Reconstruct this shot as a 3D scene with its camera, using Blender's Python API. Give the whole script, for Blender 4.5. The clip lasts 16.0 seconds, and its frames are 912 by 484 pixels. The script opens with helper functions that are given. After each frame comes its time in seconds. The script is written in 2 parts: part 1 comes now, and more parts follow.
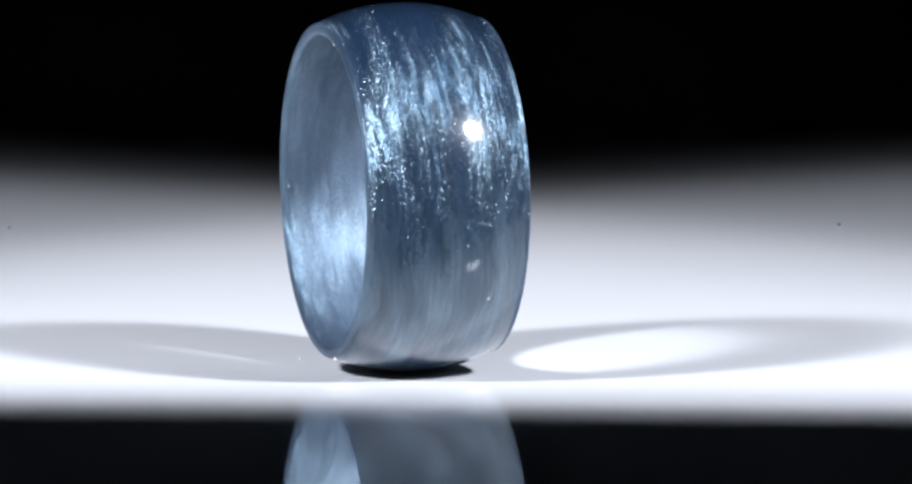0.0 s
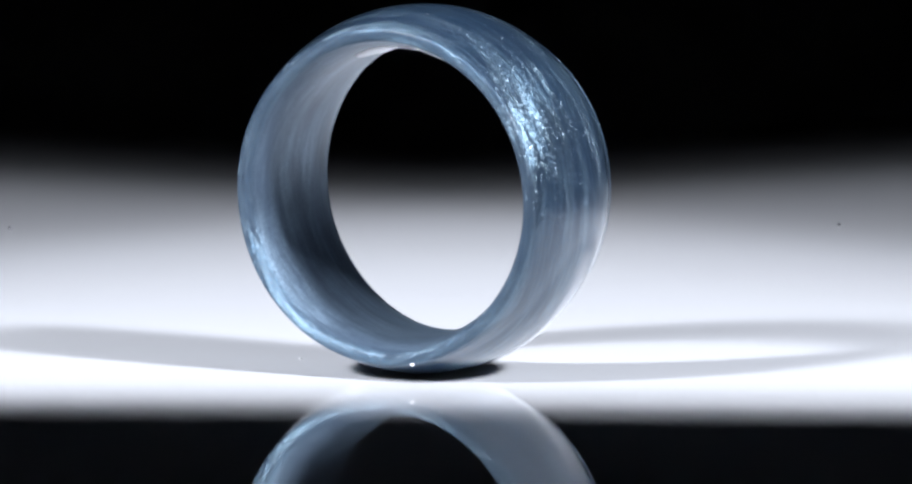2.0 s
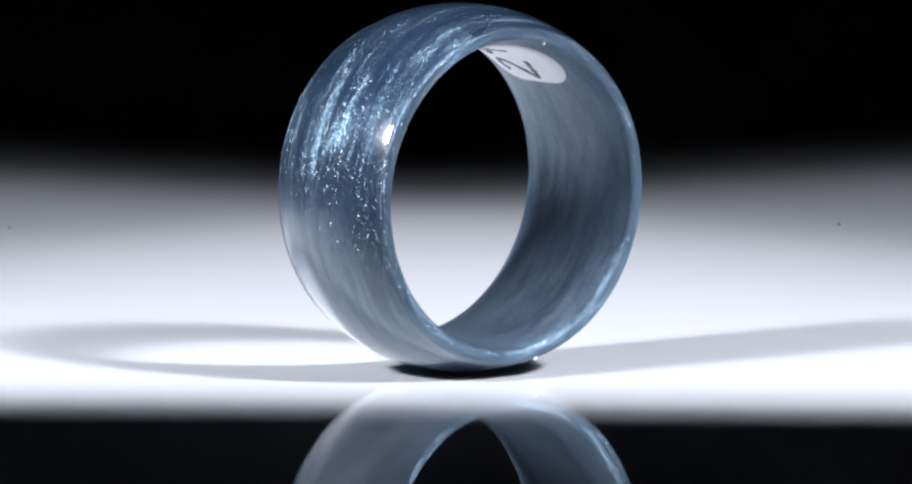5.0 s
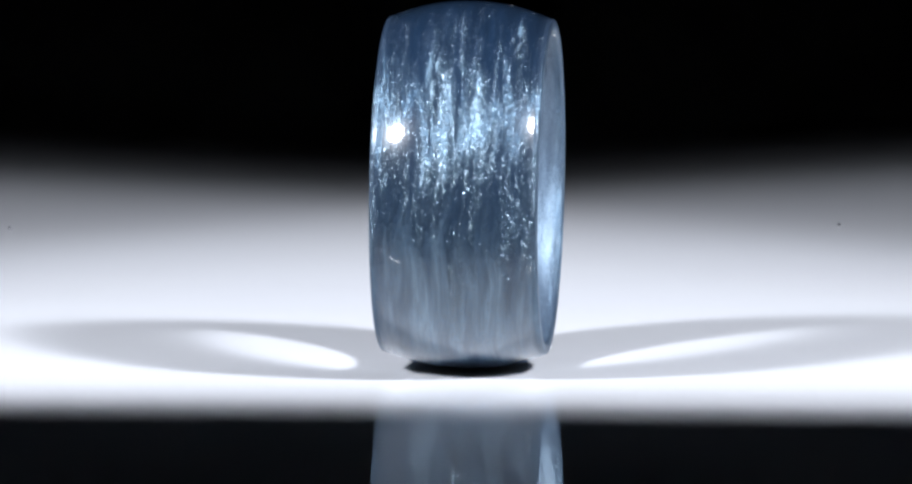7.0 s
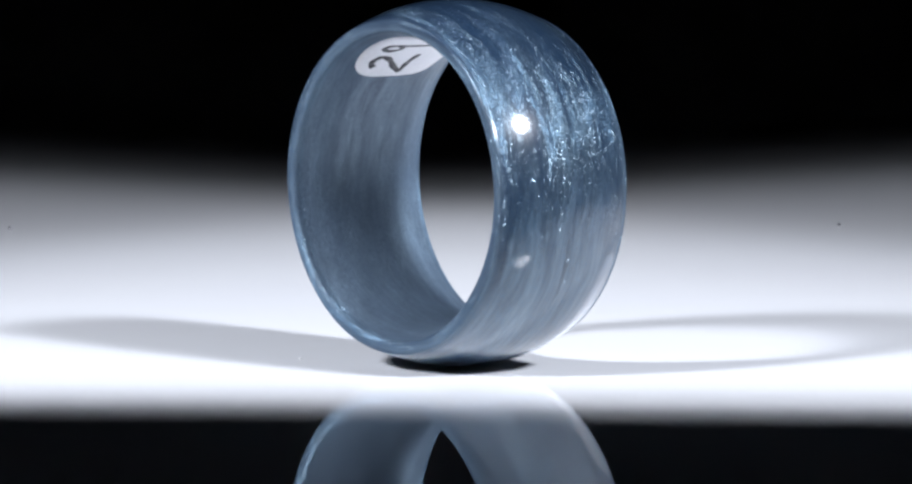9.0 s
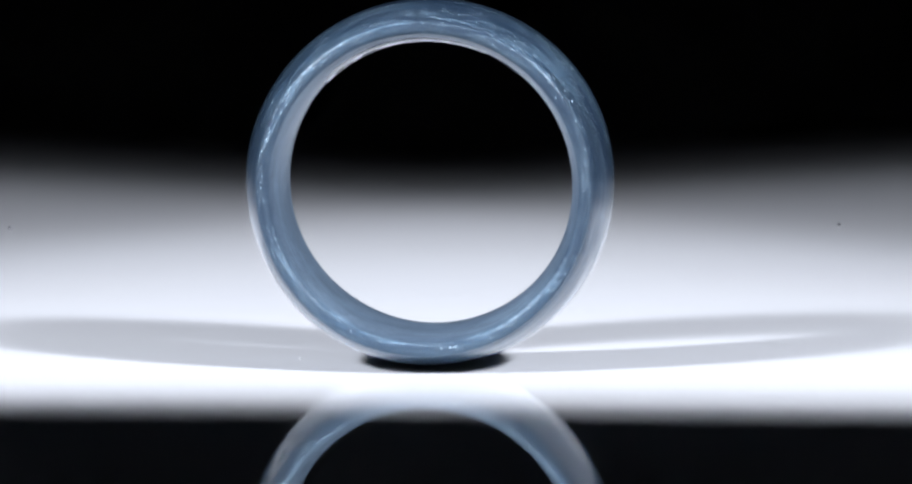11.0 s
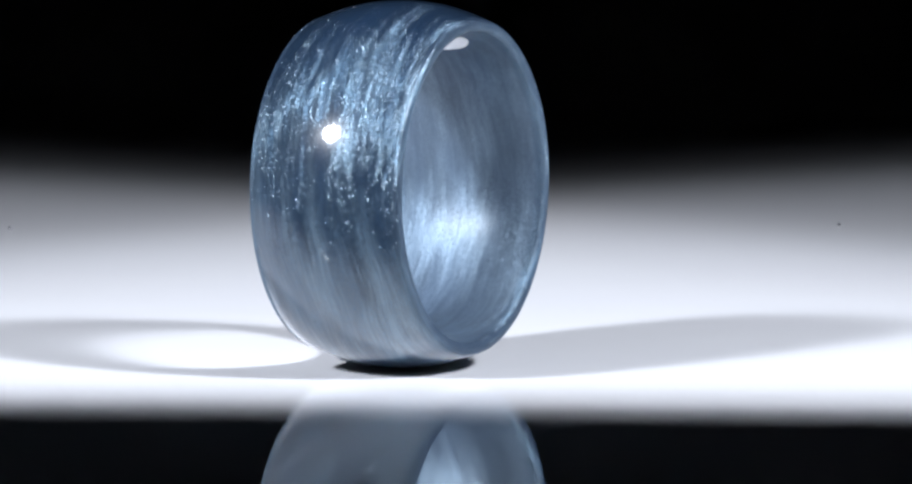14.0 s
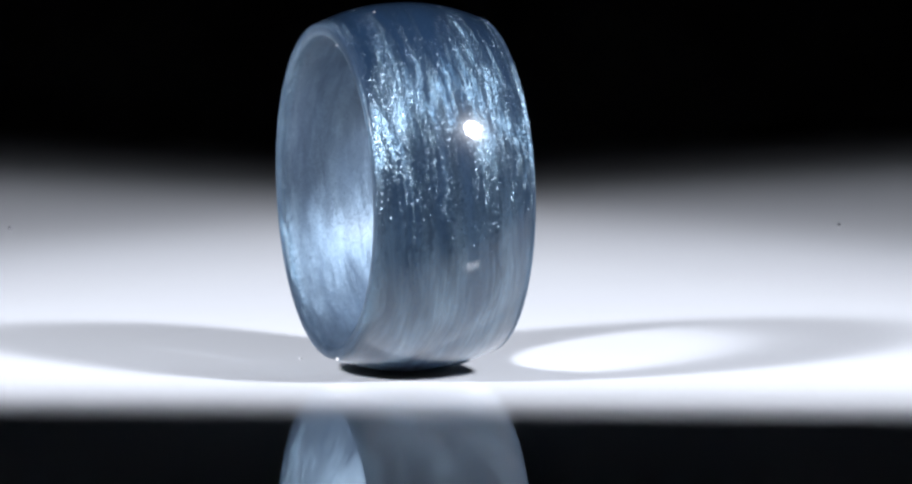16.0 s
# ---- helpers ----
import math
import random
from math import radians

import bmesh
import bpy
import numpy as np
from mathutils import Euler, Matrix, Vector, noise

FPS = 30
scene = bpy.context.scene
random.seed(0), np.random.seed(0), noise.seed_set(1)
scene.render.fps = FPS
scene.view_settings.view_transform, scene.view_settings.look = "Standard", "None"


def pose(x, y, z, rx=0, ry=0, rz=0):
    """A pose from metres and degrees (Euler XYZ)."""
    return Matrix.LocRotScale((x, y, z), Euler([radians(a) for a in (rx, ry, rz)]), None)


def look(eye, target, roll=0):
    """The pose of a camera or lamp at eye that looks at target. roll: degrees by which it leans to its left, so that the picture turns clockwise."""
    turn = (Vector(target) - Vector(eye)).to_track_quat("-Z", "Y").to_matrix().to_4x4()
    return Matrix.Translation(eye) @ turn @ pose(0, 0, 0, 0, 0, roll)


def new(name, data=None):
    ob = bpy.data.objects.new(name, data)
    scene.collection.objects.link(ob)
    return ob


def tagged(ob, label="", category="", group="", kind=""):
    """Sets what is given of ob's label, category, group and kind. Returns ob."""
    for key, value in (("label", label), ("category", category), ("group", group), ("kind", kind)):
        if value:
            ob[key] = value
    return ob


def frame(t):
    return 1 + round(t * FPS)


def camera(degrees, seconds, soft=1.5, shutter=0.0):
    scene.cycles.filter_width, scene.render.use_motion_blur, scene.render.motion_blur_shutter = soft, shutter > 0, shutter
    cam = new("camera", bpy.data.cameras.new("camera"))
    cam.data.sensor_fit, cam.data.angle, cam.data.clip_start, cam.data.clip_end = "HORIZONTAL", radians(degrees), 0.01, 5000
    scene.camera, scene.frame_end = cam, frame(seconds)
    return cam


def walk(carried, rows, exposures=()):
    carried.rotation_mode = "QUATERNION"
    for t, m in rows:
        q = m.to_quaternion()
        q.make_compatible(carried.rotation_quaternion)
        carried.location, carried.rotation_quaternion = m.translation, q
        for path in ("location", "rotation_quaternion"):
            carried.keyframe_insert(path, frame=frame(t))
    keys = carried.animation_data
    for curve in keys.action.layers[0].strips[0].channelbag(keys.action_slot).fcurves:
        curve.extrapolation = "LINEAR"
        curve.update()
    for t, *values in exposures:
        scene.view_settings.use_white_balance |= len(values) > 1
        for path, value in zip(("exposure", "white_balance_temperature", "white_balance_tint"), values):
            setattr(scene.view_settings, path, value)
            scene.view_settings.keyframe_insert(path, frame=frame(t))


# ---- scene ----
cam = camera(5.3276, 16.0, soft=2.5)
EYE = (0.001558, -0.695848, 0.085278)
AIM = (0.001558, 0.0, 0.0091506)
walk(cam, [(0.0, look(EYE, AIM)), (16.0, look(EYE, AIM))], exposures=[(0.0, 0.0), (16.0, 0.0)])

# ---- world and lights ----
MM = 0.001
RING_RADIUS = 13.2 * MM
world = bpy.data.worlds.new("studio_dark")
world.use_nodes = True
world.node_tree.nodes["Background"].inputs[0].default_value = (0.55, 0.65, 0.9, 1)
world.node_tree.nodes["Background"].inputs[1].default_value = 0.004
scene.world = world


def lamp_place(side, azimuth, elevation, distance):
    a, e = radians(azimuth), radians(elevation)
    return Vector((side * math.sin(a) * math.cos(e), -math.cos(a) * math.cos(e), math.sin(e))) * distance


LEFT = lamp_place(-1, 52.0, 34.5, 0.36)
RIGHT = lamp_place(1, 51.0, 38.5, 0.36)


def spot(name, eye, aim, watts, radius, edge):
    data = bpy.data.lights.new(name, "SPOT")
    data.energy, data.spot_size, data.spot_blend = watts, radians(25.4), edge
    data.shadow_soft_size = radius
    data.color = (0.87, 0.913, 1.0)
    ob = new(name, data)
    ob.matrix_world = look(eye, aim)
    return ob


# each lamp is a small bright emitter within a wider glowing reflector
LEFT_AIM, RIGHT_AIM = (0.009, 0.011, 0), (-0.006, 0.011, 0)
for eye, aim in ((LEFT, LEFT_AIM), (RIGHT, RIGHT_AIM)):
    spot("lamp_emitter", eye, aim, 5.3, 11 * MM, 0.25)
    spot("lamp_reflector", eye, aim, 9.5, 30 * MM, 0.55)


# ---- materials ----
def material(name):
    mat = bpy.data.materials.new(name)
    mat.use_nodes = True
    return mat, mat.node_tree.nodes, mat.node_tree.links, mat.node_tree.nodes["Principled BSDF"]


def math_node(nodes, links, op, a, b=None, clamp=False):
    n = nodes.new("ShaderNodeMath")
    n.operation, n.use_clamp = op, clamp
    for i, v in enumerate((a, b)):
        if v is None:
            continue
        if isinstance(v, (int, float)):
            n.inputs[i].default_value = v
        else:
            links.new(v, n.inputs[i])
    return n.outputs[0]


def vec_node(nodes, links, op, a, b=None, scale=None):
    n = nodes.new("ShaderNodeVectorMath")
    n.operation = op
    for i, v in enumerate((a, b)):
        if v is None:
            continue
        if isinstance(v, tuple):
            n.inputs[i].default_value = v
        else:
            links.new(v, n.inputs[i])
    if scale is not None:
        if isinstance(scale, (int, float)):
            n.inputs["Scale"].default_value = scale
        else:
            links.new(scale, n.inputs["Scale"])
    return n.outputs[0]


def noise_node(nodes, links, vec, scale, detail=3.0, rough=0.55, distortion=0.0):
    n = nodes.new("ShaderNodeTexNoise")
    links.new(vec, n.inputs["Vector"])
    n.inputs["Scale"].default_value = scale
    n.inputs["Detail"].default_value = detail
    n.inputs["Roughness"].default_value = rough
    n.inputs["Distortion"].default_value = distortion
    return n.outputs["Fac"], n.outputs["Color"]


def ramp_node(nodes, links, fac, stops):
    n = nodes.new("ShaderNodeValToRGB")
    links.new(fac, n.inputs[0])
    els = n.color_ramp.elements
    while len(els) < len(stops):
        els.new(0.5)
    for el, (p, c) in zip(els, stops):
        el.position = p
        el.color = (*c, 1) if len(c) == 3 else c
    return n.outputs[0]


def plain(name, colour, rough, metal=0.0, grain=300.0, depth=0.15):
    """A plain surface with fine grain in colour and gloss."""
    mat, nodes, links, bsdf = material(name)
    co = nodes.new("ShaderNodeTexCoord").outputs["Object"]
    fac, _ = noise_node(nodes, links, co, grain, 4.0)
    lo = tuple(c * (1 - depth) for c in colour)
    hi = tuple(min(1, c * (1 + depth)) for c in colour)
    links.new(ramp_node(nodes, links, fac, [(0.3, lo), (0.7, hi)]), bsdf.inputs["Base Color"])
    bsdf.inputs["Roughness"].default_value = rough
    bsdf.inputs["Metallic"].default_value = metal
    return mat


def floor_material():
    """Polished white acrylic with a faint haze and hairline unevenness."""
    mat, nodes, links, bsdf = material("white_acrylic")
    co = nodes.new("ShaderNodeTexCoord").outputs["Object"]
    fac, _ = noise_node(nodes, links, co, 22.0, 4.0)
    links.new(ramp_node(nodes, links, fac, [(0.3, (0.70, 0.705, 0.74)), (0.7, (0.73, 0.735, 0.765))]), bsdf.inputs["Base Color"])
    fine, _ = noise_node(nodes, links, co, 900.0, 2.0)
    gloss = math_node(nodes, links, "MULTIPLY", fine, 0.006)
    links.new(gloss, bsdf.inputs["Roughness"])
    bsdf.inputs["IOR"].default_value = 1.49
    return mat


def resin_material():
    """Silky blue mica resin: a navy ground, strands of mica that run round the band, glittering flakes, a clear coat."""
    mat, nodes, links, ground = material("blue_pearl_resin")
    co = nodes.new("ShaderNodeTexCoord").outputs["Object"]
    normal = nodes.new("ShaderNodeNewGeometry").outputs["Normal"]
    half = (0.5, 0.5, 0.5)

    def attribute(name):
        n = nodes.new("ShaderNodeAttribute")
        n.attribute_name = name
        return n.outputs["Fac"]

    def m(op, a, b=None, c=None, clamp=False):
        out = math_node(nodes, links, op, a, b, clamp)
        if c is not None:
            if isinstance(c, (int, float)):
                out.node.inputs[2].default_value = c
            else:
                links.new(c, out.node.inputs[2])
        return out

    def v(op, a, b=None, scale=None):
        return vec_node(nodes, links, op, a, b, scale)

    def grey(fac, stops):
        return ramp_node(nodes, links, fac, [(p, (c, c, c)) for p, c in stops])

    def blend(fac, a, b):
        n = nodes.new("ShaderNodeMix")
        n.data_type = "RGBA"
        for value, slot in ((fac, 0), (a, 6), (b, 7)):
            if isinstance(value, tuple):
                n.inputs[slot].default_value = (*value, 1)
            elif isinstance(value, float):
                n.inputs[slot].default_value = value
            else:
                links.new(value, n.inputs[slot])
        return n.outputs[2]

    skin, bore = attribute("skin"), attribute("bore")
    # the strands run round the band: across it, outwards and along the turn
    sep = nodes.new("ShaderNodeSeparateXYZ")
    links.new(co, sep.inputs[0])
    up = m("SUBTRACT", sep.outputs[2], RING_RADIUS)
    reach = m("SQRT", m("ADD", m("POWER", sep.outputs[1], 2.0), m("POWER", up, 2.0)))
    turn_c, turn_s = m("DIVIDE", up, reach), m("DIVIDE", sep.outputs[1], reach)
    _, wander = noise_node(nodes, links, co, 75.0, 2.0)
    drift = nodes.new("ShaderNodeSeparateColor")
    links.new(wander, drift.inputs[0])
    across = m("MULTIPLY_ADD", m("SUBTRACT", drift.outputs[0], 0.5), 0.0030, sep.outputs[0])
    outwards = m("MULTIPLY_ADD", m("SUBTRACT", drift.outputs[1], 0.5), 0.0024, reach)

    def strand_noise(per_metre, around, detail, rough):
        place = nodes.new("ShaderNodeCombineXYZ")
        links.new(m("MULTIPLY", across, per_metre), place.inputs[0])
        links.new(m("MULTIPLY", outwards, per_metre), place.inputs[1])
        links.new(m("MULTIPLY", turn_c, around), place.inputs[2])
        n = nodes.new("ShaderNodeTexNoise")
        n.noise_dimensions = "4D"
        links.new(place.outputs[0], n.inputs["Vector"])
        links.new(m("MULTIPLY", turn_s, around), n.inputs["W"])
        n.inputs["Scale"].default_value = 1.0
        n.inputs["Detail"].default_value = detail
        n.inputs["Roughness"].default_value = rough
        return n.outputs["Fac"], n.outputs["Color"]

    thin, fold_thin = strand_noise(2400.0, 2.0, 3.0, 0.6)
    broad, fold = strand_noise(620.0, 1.1, 3.0, 0.6)
    strands = m("ADD", m("MULTIPLY", thin, 0.42), m("MULTIPLY", broad, 0.58))
    calm = m("MULTIPLY_ADD", bore, -0.3, 1.0)
    strands = m("MULTIPLY_ADD", m("SUBTRACT", strands, 0.5), calm, 0.5)
    cloud, _ = noise_node(nodes, links, v("MULTIPLY", co, (1.5, 0.8, 0.8)), 330.0, 3.0, 0.6)

    # mica flakes, each with a tilt of its own
    def cells(scale):
        vor = nodes.new("ShaderNodeTexVoronoi")
        links.new(v("MULTIPLY", co, (1.0, 0.75, 0.75)), vor.inputs["Vector"])
        vor.inputs["Scale"].default_value = scale
        split = nodes.new("ShaderNodeSeparateColor")
        links.new(vor.outputs["Color"], split.inputs[0])
        return vor.outputs["Color"], split.outputs

    def pick(value, factor, limit):
        return m("GREATER_THAN", m("FRACT", m("MULTIPLY", value, factor)), limit)

    fine, fine_parts = cells(28000.0)
    coarse, coarse_parts = cells(20000.0)
    bright = pick(fine_parts[1], 7.31, 0.45)
    large = pick(coarse_parts[1], 9.73, 0.68)
    steep = pick(coarse_parts[0], 13.37, 0.78)
    big = m("MAXIMUM", bright, large)
    grain = v("SCALE", v("SUBTRACT", fine, half), scale=m("MULTIPLY_ADD", bright, 0.80, 0.25))
    spread = m("MULTIPLY_ADD", steep, 1.3, 0.75)
    glint = v("SCALE", v("SUBTRACT", coarse, half), scale=spread)
    flake = blend(large, grain, glint)
    flake = v("MULTIPLY", flake, (1.7, 1.0, 1.0))
    lean = v("ADD", v("MULTIPLY", v("SUBTRACT", fold, (0.5, 0.5, 0.56)), (1.7, 2.1, 2.1)),
             v("MULTIPLY", v("SUBTRACT", fold_thin, half), (1.2, 1.5, 1.5)))
    live = m("MULTIPLY_ADD", bore, -0.50, m("MULTIPLY_ADD", skin, 0.2, 0.8))
    tilt = v("SCALE", v("ADD", flake, lean), scale=live)
    turn = nodes.new("ShaderNodeVectorTransform")
    turn.vector_type, turn.convert_from, turn.convert_to = "VECTOR", "OBJECT", "WORLD"
    links.new(tilt, turn.inputs[0])
    bent_normal = v("NORMALIZE", v("ADD", normal, turn.outputs[0]))

    # the ground between the strands; the floor's pale grey reflection is painted into the bore
    navy = ramp_node(nodes, links, strands, [
        (0.42, (0.0055, 0.0130, 0.028)), (0.50, (0.0050, 0.0118, 0.025)), (0.60, (0.0042, 0.0100, 0.022))])
    floor_tint = m("MULTIPLY_ADD", skin, -0.95, 0.95)
    navy = blend(floor_tint, navy, (0.037, 0.051, 0.076))
    patch = m("MULTIPLY_ADD", m("MULTIPLY_ADD", cloud, 1.0, -0.5), bore, 1.0)
    links.new(v("SCALE", navy, scale=patch), ground.inputs["Base Color"])
    ground.inputs["Roughness"].default_value = 0.30
    links.new(m("MULTIPLY", skin, 0.06), ground.inputs["Specular IOR Level"])

    # the mica
    sheen = nodes.new("ShaderNodeBsdfPrincipled")
    mica = ramp_node(nodes, links, strands, [(0.42, (0.17, 0.315, 0.46)), (0.60, (0.33, 0.50, 0.64))])
    mica = blend(m("MULTIPLY", big, m("MULTIPLY_ADD", bore, -0.7, 0.7)), mica, (0.54, 0.70, 0.80))
    mica = blend(m("MULTIPLY", bore, 0.6), mica, (0.42, 0.52, 0.61))
    links.new(mica, sheen.inputs["Base Color"])
    sheen.inputs["Metallic"].default_value = 1.0
    gloss = m("MULTIPLY_ADD", big, -0.12, 0.42)
    rim = m("MULTIPLY", m("SUBTRACT", 1.0, skin), m("SUBTRACT", 1.0, bore))
    links.new(m("MULTIPLY_ADD", rim, 0.25, m("MULTIPLY_ADD", bore, 0.20, gloss)), sheen.inputs["Roughness"])
    links.new(bent_normal, sheen.inputs["Normal"])
    tangent = nodes.new("ShaderNodeTangent")
    tangent.direction_type, tangent.axis = "RADIAL", "X"
    links.new(tangent.outputs[0], sheen.inputs["Tangent"])
    links.new(m("MULTIPLY_ADD", bore, -0.3, m("MULTIPLY_ADD", big, -0.4, 0.8)), sheen.inputs["Anisotropic"])
    sheen.inputs["Anisotropic Rotation"].default_value = 0.25
    share = grey(strands, [(0.41, 0.135), (0.47, 0.165), (0.53, 0.20), (0.60, 0.255)])
    share = m("MULTIPLY", share, m("MULTIPLY_ADD", cloud, 0.6, 0.70))
    share = m("MULTIPLY", share, m("MULTIPLY_ADD", big, -0.44, 1.12))

    # the outside is polished, the bore and rims only smoothed
    dull = m("MULTIPLY_ADD", m("SUBTRACT", 1.0, skin), 0.42, 0.045)
    coat = m("MAXIMUM", m("POWER", skin, 8.0), m("MULTIPLY", bore, 0.28))
    for layer in (ground, sheen):
        links.new(dull if layer is ground else m("ADD", dull, 0.12), layer.inputs["Coat Roughness"])
        links.new(coat, layer.inputs["Coat Weight"])
        layer.inputs["Coat IOR"].default_value = 1.42
    mix = nodes.new("ShaderNodeMixShader")
    links.new(m("MULTIPLY", share, m("MULTIPLY_ADD", rim, 0.5, m("MULTIPLY_ADD", bore, 0.5, 1.0))), mix.inputs[0])
    links.new(ground.outputs[0], mix.inputs[1])
    links.new(sheen.outputs[0], mix.inputs[2])
    links.new(mix.outputs[0], nodes["Material Output"].inputs["Surface"])
    return mat


RESIN = resin_material()
ACRYLIC = floor_material()
PAPER = plain("label_paper", (0.74, 0.74, 0.76), 0.6, 0, 3000, 0.04)
INK = plain("black_ink", (0.03, 0.03, 0.035), 0.5, 0, 3000, 0.3)
CHIP = plain("bare_chip", (0.68, 0.66, 0.65), 0.5, 0, 3000, 0.1)
DUST = plain("grey_dust", (0.10, 0.10, 0.11), 0.9, 0, 3000, 0.3)
CRUMB = plain("pale_dust", (0.45, 0.45, 0.46), 0.9, 0, 3000, 0.2)
BLACK = plain("charcoal_cloth", (0.15, 0.15, 0.17), 0.95, 0, 60, 0.3)
GREY_CARD = plain("grey_card", (0.26, 0.26, 0.27), 0.9, 0, 200, 0.2)
BLACK_METAL = plain("black_metal", (0.02, 0.02, 0.022), 0.6, 0.2, 200, 0.3)


# ---- building helpers ----
def part(name, bm, mat, parent=None, label="", smooth=True):
    me = bpy.data.meshes.new(name)
    bm.normal_update()
    bm.to_mesh(me)
    bm.free()
    me.materials.append(mat)
    for f in me.polygons:
        f.use_smooth = smooth
    ob = new(name, me)
    ob.parent = parent
    return tagged(ob, label) if label else ob


def box(size, place=(0, 0, 0), bevel=0.0):
    bm = bmesh.new()
    bmesh.ops.create_cube(bm, size=1, matrix=Matrix.Translation(place) @ Matrix.Diagonal((*size, 1)))
    if bevel:
        bmesh.ops.bevel(bm, geom=bm.edges[:], offset=bevel, segments=2, affect="EDGES", profile=0.5)
    return bm


def rod(r1, r2, depth, place, segments=32, turn=None):
    bm = bmesh.new()
    m = Matrix.Translation(place) @ (turn or Matrix())
    bmesh.ops.create_cone(bm, cap_ends=True, segments=segments, radius1=r1, radius2=r2, depth=depth, matrix=m)
    return bm


# ---- setting ----
tagged(part("floor", box((1.4, 1.6, 0.008), (0, 0.1, -0.004), 0.001), ACRYLIC, None, "polished white acrylic sheet lit by two spotlights", False), category="floor", kind="structure")
tagged(part("wall_north", box((3.0, 0.05, 2.0), (0, 1.4, 0.7)), BLACK, None, "dark charcoal cloth backdrop behind the white sheet", False), category="wall", kind="structure")
tagged(part("wall_south", box((3.0, 0.05, 2.0), (0, -1.6, 0.7)), BLACK, None, "dark charcoal studio wall behind the camera", False), category="wall", kind="structure")
tagged(part("wall_east", box((0.05, 2.95, 2.0), (1.52, -0.1, 0.7)), BLACK, None, "dark charcoal studio side wall", False), category="wall", kind="structure")
tagged(part("wall_west", box((0.05, 2.95, 2.0), (-1.52, -0.1, 0.7)), BLACK, None, "dark charcoal studio side wall", False), category="wall", kind="structure")
tagged(part("ceiling", box((3.1, 3.1, 0.05), (0, -0.1, 1.73)), BLACK, None, "dark charcoal studio ceiling", False), category="ceiling", kind="structure")
tagged(part("ground", box((3.1, 3.1, 0.05), (0, -0.1, -0.28)), BLACK, None, "dark charcoal studio ground under the sheet", False), category="ground", kind="structure")


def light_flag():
    """An unseen sloping board on two stands, added to keep the lamps' light off the front of the sheet; its grey
    underside bounces a little back.
    """
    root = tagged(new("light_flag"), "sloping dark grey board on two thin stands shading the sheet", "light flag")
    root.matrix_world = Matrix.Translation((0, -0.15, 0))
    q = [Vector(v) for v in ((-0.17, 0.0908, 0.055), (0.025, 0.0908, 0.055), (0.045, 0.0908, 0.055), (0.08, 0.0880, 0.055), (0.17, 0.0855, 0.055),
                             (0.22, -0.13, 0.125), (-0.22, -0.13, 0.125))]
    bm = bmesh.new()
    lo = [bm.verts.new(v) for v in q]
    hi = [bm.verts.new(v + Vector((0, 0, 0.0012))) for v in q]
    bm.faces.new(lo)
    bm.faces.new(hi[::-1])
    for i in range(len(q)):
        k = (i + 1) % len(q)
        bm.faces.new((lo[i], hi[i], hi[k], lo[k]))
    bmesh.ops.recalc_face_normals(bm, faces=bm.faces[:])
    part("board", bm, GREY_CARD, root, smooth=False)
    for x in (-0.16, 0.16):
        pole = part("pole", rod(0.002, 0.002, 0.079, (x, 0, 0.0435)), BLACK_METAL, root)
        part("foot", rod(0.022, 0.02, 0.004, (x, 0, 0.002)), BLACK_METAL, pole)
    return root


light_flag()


def studio_lamp(eye, aim):
    """A small spotlight: an open reflector behind the light, a yoke and a pole on a round foot."""
    root = tagged(new("studio_lamp"), "small black studio spotlight on a thin pole", "studio lamp", "studio lamps")
    foot = Vector((eye.x * 1.16, eye.y * 1.16, 0))
    root.matrix_world = Matrix.Translation(foot)
    turn = look(eye - foot, Vector(aim) - foot)
    bm = bmesh.new()
    rings = []
    for back, radius in ((0.026, 0.044), (0.04, 0.044), (0.062, 0.032), (0.066, 0.012), (0.062, 0.010), (0.058, 0.029), (0.039, 0.041), (0.026, 0.041)):
        rings.append([bm.verts.new(turn @ Vector((radius * math.cos(a), radius * math.sin(a), back))) for a in (2 * math.pi * k / 40 for k in range(40))])
    for a, b in zip(rings, rings[1:] + rings[:1]):
        for k in range(40):
            bm.faces.new((a[k], a[(k + 1) % 40], b[(k + 1) % 40], b[k]))
    bmesh.ops.recalc_face_normals(bm, faces=bm.faces[:])
    head = part("lamp_head", bm, BLACK_METAL, root)
    part("cap", rod(0.0125, 0.0115, 0.01, (0, 0, 0), 24, turn @ Matrix.Translation((0, 0, 0.066))), BLACK_METAL, head)
    top = (turn @ Vector((0, 0, 0.066))).z
    place = turn @ Vector((0, 0, 0.066))
    part("pole", rod(0.004, 0.004, top - 0.012, (place.x, place.y, (top - 0.012) / 2 + 0.006)), BLACK_METAL, root)
    part("foot", rod(0.035, 0.032, 0.006, (place.x, place.y, 0.003)), BLACK_METAL, root)


studio_lamp(LEFT, LEFT_AIM)
studio_lamp(RIGHT, RIGHT_AIM)


# ---- the ring ----
R_MID, R_EDGE, R_IN, HALF = RING_RADIUS, 11.85 * MM, 10.31 * MM, 5.95 * MM


def inner_radius(u):
    return R_IN + 0.92 * MM * abs(u / HALF) ** 3.2


def outer_radius(u):
    return R_MID - (R_MID - R_EDGE) * abs(u / HALF) ** 2.1


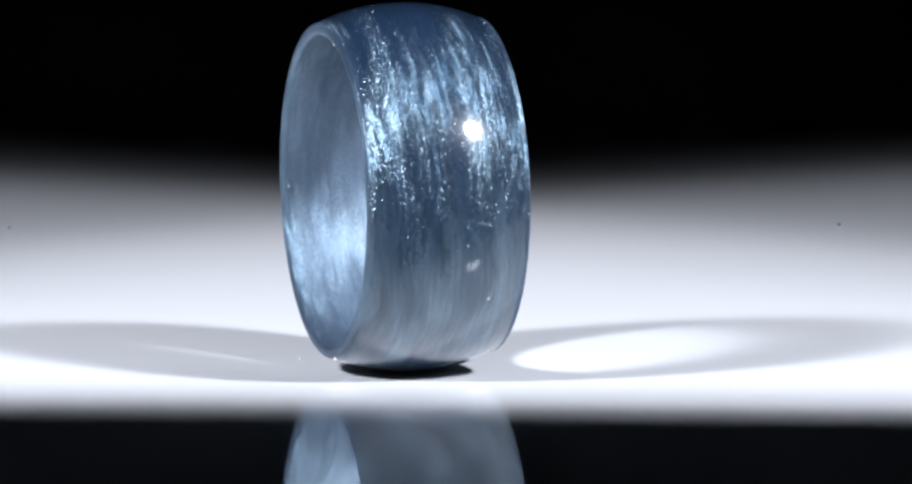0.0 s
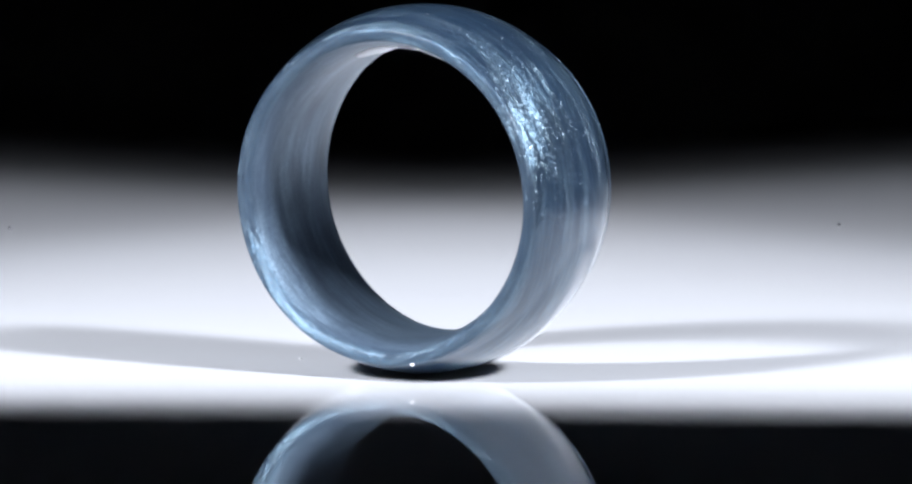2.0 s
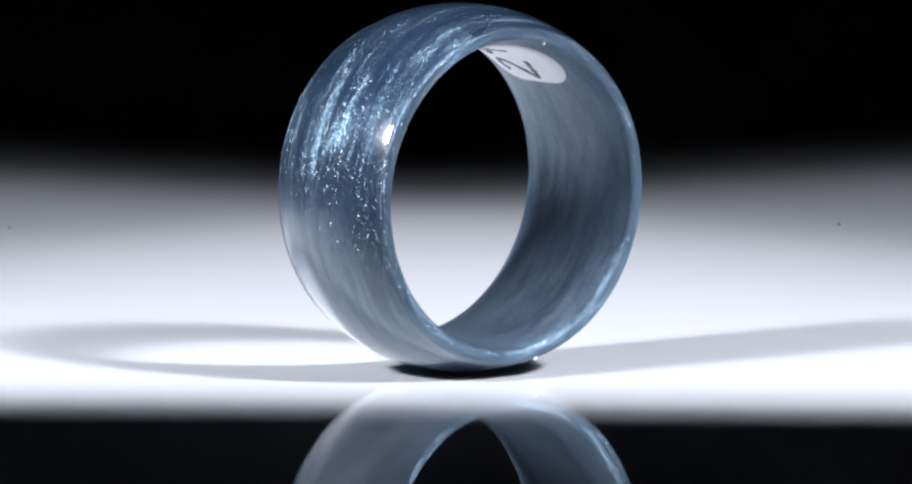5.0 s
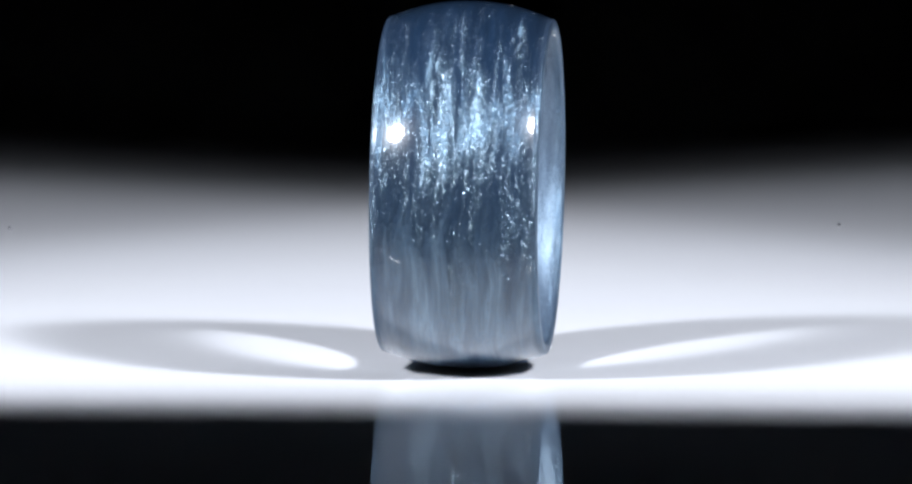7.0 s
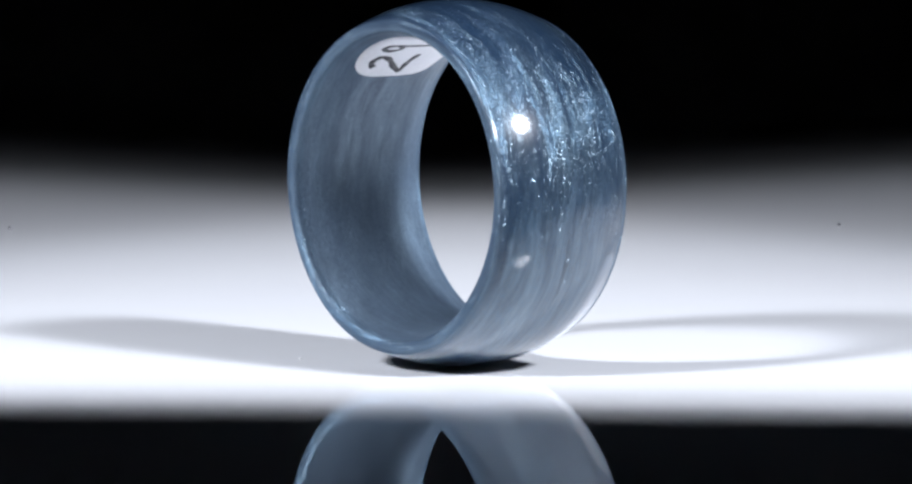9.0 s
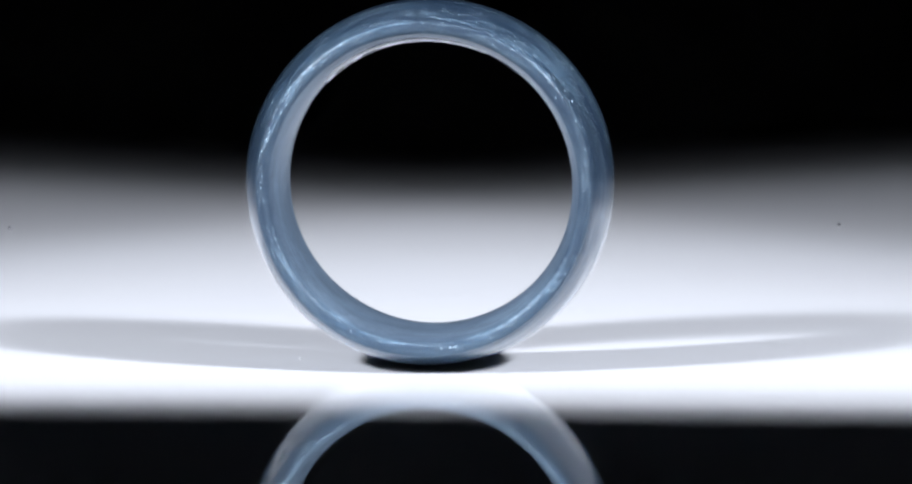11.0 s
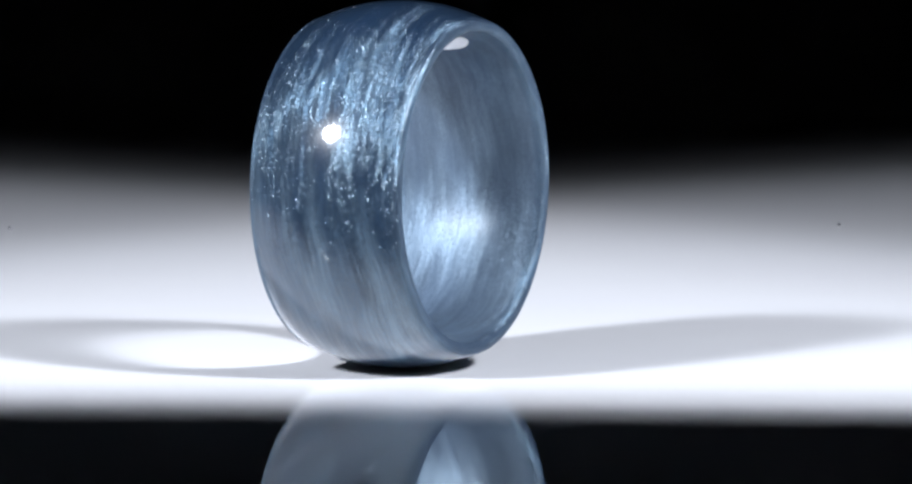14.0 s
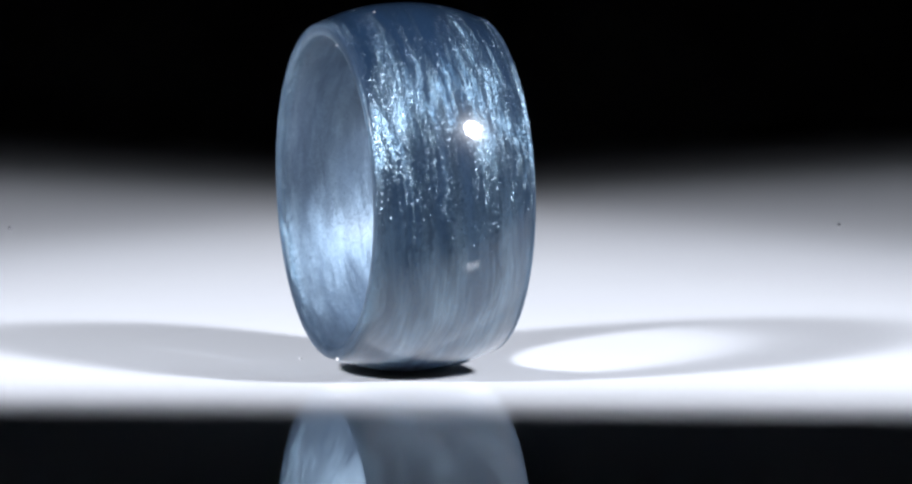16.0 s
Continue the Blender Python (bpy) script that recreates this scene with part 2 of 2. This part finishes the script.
def band_profile():
    """The band's cross-section: domed outside, rounded rims, slightly bellied inside. Pairs of axial place and radius."""
    pts = [(HALF * 0.925 * s / 14, outer_radius(HALF * 0.925 * s / 14)) for s in range(-14, 15)]
    ro, ri = outer_radius(HALF * 0.945), inner_radius(HALF * 0.93)
    rim = []
    mid, half = (ro + ri) / 2, (ro - ri) / 2
    for i in range(0, 13):
        a = math.pi * i / 12
        c, s = math.cos(a), math.sin(a)
        k = 0.65 if c > 0 else 0.95
        rim.append((HALF * 0.94 + HALF * 0.06 * abs(s) ** k, mid + half * math.copysign(abs(c) ** k, c)))
    inside = [(-HALF * 0.86 * s / 12, inner_radius(HALF * 0.86 * s / 12)) for s in range(-12, 13)]
    return pts + rim + inside + [(-u, r) for u, r in rim[::-1]]


def band_mesh(around=288):
    prof = band_profile()
    bm = bmesh.new()
    skin = bm.verts.layers.float.new("skin")
    bore = bm.verts.layers.float.new("bore")
    rows = []
    for j in range(around):
        a = 2 * math.pi * j / around
        c, s = math.cos(a), math.sin(a)
        row = []
        for i, (u, r) in enumerate(prof):
            wob = noise.noise(Vector((c * 1.5, s * 1.5, u / HALF * 0.8))) * 0.05 * MM
            rr = r + wob * (1 if r > 11.2 * MM else 0.6)
            v = bm.verts.new((u, rr * s, R_MID + rr * c))
            v[skin] = (0.92 if i in (0, 28) else 1.0) if i < 29 else (0.3 if 42 <= i < 67 else 0.82 - 0.52 * (min(i - 29, 79 - i) / 12) ** 1.3)
            v[bore] = 1.0 if 42 <= i < 67 else 0.0
            row.append(v)
        rows.append(row)
    n = len(prof)
    for j in range(around):
        p, q = rows[j], rows[(j + 1) % around]
        for i in range(n):
            bm.faces.new((p[i], p[(i + 1) % n], q[(i + 1) % n], q[i]))
    bmesh.ops.recalc_face_normals(bm, faces=bm.faces[:])
    return bm


ring = tagged(new("ring"), "wide domed blue pearl resin ring standing upright on the white sheet", "ring")
band = part("band", band_mesh(), RESIN, ring, "glossy blue resin band with glittering silky strands")


def inside_patch(outline, lift, thick, name, mat, parent, label=""):
    """A thin sticker bent to the inside of the band; outline in millimetres: (across the band, along it from the top)."""
    bm = bmesh.new()
    n = len(outline)

    def at(u, v, d):
        r = inner_radius(u * MM) - d * MM
        a = v * MM / R_IN
        return bm.verts.new((u * MM, r * math.sin(a), R_MID + r * math.cos(a)))
    cu, cv = sum(p[0] for p in outline) / n, sum(p[1] for p in outline) / n
    steps = 5
    loops = []
    for k in range(1, steps + 1):
        w = k / steps
        loops.append([at(cu + (u - cu) * w, cv + (v - cv) * w, lift + thick) for u, v in outline])
    loops.append([at(u, v, lift - 0.05) for u, v in outline])
    mid = at(cu, cv, lift + thick)
    for i in range(n):
        bm.faces.new((mid, loops[0][i], loops[0][(i + 1) % n]))
        for a, b in zip(loops, loops[1:]):
            bm.faces.new((a[i], b[i], b[(i + 1) % n], a[(i + 1) % n]))
    bmesh.ops.recalc_face_normals(bm, faces=bm.faces[:])
    return part(name, bm, mat, parent, label)


def rounded(u0, u1, v0, v1, power, count=56):
    cu, cv, hu, hv = (u0 + u1) / 2, (v0 + v1) / 2, (u1 - u0) / 2, (v1 - v0) / 2
    pts = []
    for k in range(count):
        c, s = math.cos(2 * math.pi * k / count), math.sin(2 * math.pi * k / count)
        pts.append((cu + hu * math.copysign(abs(c) ** power, c), cv + hv * math.copysign(abs(s) ** power, s)))
    return pts


sticker = inside_patch(rounded(-4.4, 4.0, -4.3, 8.22, 0.45), 0.0, 0.07, "sticker", PAPER, ring, "white paper sticker with a handwritten number")


def pen_stroke(points, width, name):
    """One digit as a pen line on the sticker; points as (across the band, along it)."""
    fine = []
    for i in range(len(points) - 1):
        p0, p1, p2, p3 = (Vector(points[max(0, min(len(points) - 1, i + d))]) for d in (-1, 0, 1, 2))
        for k in range(6):
            t = k / 6
            fine.append(0.5 * (2 * p1 + (p2 - p0) * t + (2 * p0 - 5 * p1 + 4 * p2 - p3) * t * t + (3 * p1 - p0 - 3 * p2 + p3) * t ** 3))
    fine.append(Vector(points[-1]))
    bm = bmesh.new()

    def at(p, d):
        r = inner_radius(p.x * MM) - d * MM
        a = p.y * MM / R_IN
        return bm.verts.new((p.x * MM, r * math.sin(a), R_MID + r * math.cos(a)))
    rows = []
    for i, p in enumerate(fine):
        d = (fine[min(i + 1, len(fine) - 1)] - fine[max(i - 1, 0)]).normalized()
        w = width * (0.5 + 0.08 * math.sin(i * 0.9)) * (0.7 if i in (0, len(fine) - 1) else 1)
        side = Vector((-d.y, d.x)) * w
        rows.append([at(p - side, 0.05), at(p - side, 0.095), at(p + side, 0.095), at(p + side, 0.05)])
    for a, b in zip(rows, rows[1:]):
        for k in range(3):
            bm.faces.new((a[k], a[k + 1], b[k + 1], b[k]))
    bm.faces.new(rows[0])
    bm.faces.new(rows[-1][::-1])
    bmesh.ops.recalc_face_normals(bm, faces=bm.faces[:])
    return part(name, bm, INK, sticker, "black pen digit")


pen_stroke([(-2.40, 7.13), (-2.80, 6.73), (-2.80, 6.13), (-2.35, 5.73), (-1.55, 6.08), (-0.65, 6.98), (0.20, 7.58), (0.40, 7.08), (0.50, 6.38), (0.85, 5.43)], 0.46, "digit")
pen_stroke([(-2.05, 3.63), (-2.75, 3.63), (-3.20, 4.08), (-2.95, 4.63), (-2.25, 4.63), (-1.80, 4.18), (-2.05, 3.68), (-1.05, 3.58), (-0.05, 3.63), (0.85, 3.48)], 0.42, "digit")


def fleck(name, mat, place, size, seed, parent, label):
    """A small uneven crumb or nick."""
    bm = bmesh.new()
    bmesh.ops.create_icosphere(bm, subdivisions=2, radius=1)
    for v in bm.verts:
        v.co *= 1 + 0.35 * noise.noise(v.co * 1.3 + Vector((seed, 0, 0)))
        v.co = Vector((v.co.x * size[0], v.co.y * size[1], v.co.z * size[2])) * MM + Vector(place)
    return part(name, bm, mat, parent, label)


def on_band(u, radius, degrees):
    a = radians(degrees)
    return (u * MM, radius * MM * math.sin(a), R_MID + radius * MM * math.cos(a))


fleck("chip", CHIP, on_band(5.82, 11.95, 169.5), (0.10, 0.20, 0.18), 3, band, "small bare pale chip in the rim")
fleck("chip", CHIP, on_band(5.75, 10.98, 14.6), (0.08, 0.13, 0.05), 5, band, "small bare pale chip in the rim")
fleck("nick", CHIP, on_band(2.6, outer_radius(2.6 * MM) / MM - 0.02, 8.3), (0.22, 0.03, 0.008), 7, band, "pale scratch on the glossy surface")

tagged(fleck("dust_speck", DUST, (-0.03455, 0.0930, 0.0001), (0.12, 0.14, 0.19), 1, None, ""), "dark grey dust speck on the white sheet", "dust speck", "dust specks")
tagged(fleck("dust_speck", DUST, (0.03266, 0.0960, 0.0001), (0.13, 0.14, 0.15), 2, None, ""), "dark grey dust speck on the white sheet", "dust speck", "dust specks")
tagged(fleck("dust_speck", CRUMB, (-0.00965, 0.0063, 0.0), (0.12, 0.3, 0.06), 4, None, ""), "pale grey dust speck beside the ring", "dust speck", "dust specks")


# ---- movement ----
def ring_pose(t):
    turn = 270 + 22.6223 * (t - 3.2602)
    b = radians(turn + 11.0927)
    lean = R_MID * math.sin(radians(0.78))
    x = 2.4593 * MM * math.cos(b) - lean * math.cos(radians(turn))
    y = 2.4593 * MM * math.sin(b) - lean * math.sin(radians(turn))
    return pose(x, y, 0.00001, 0, 0.78, turn)


def motions():
    walk(ring, [(k * 0.5, ring_pose(k * 0.5)) for k in range(33)])


motions()
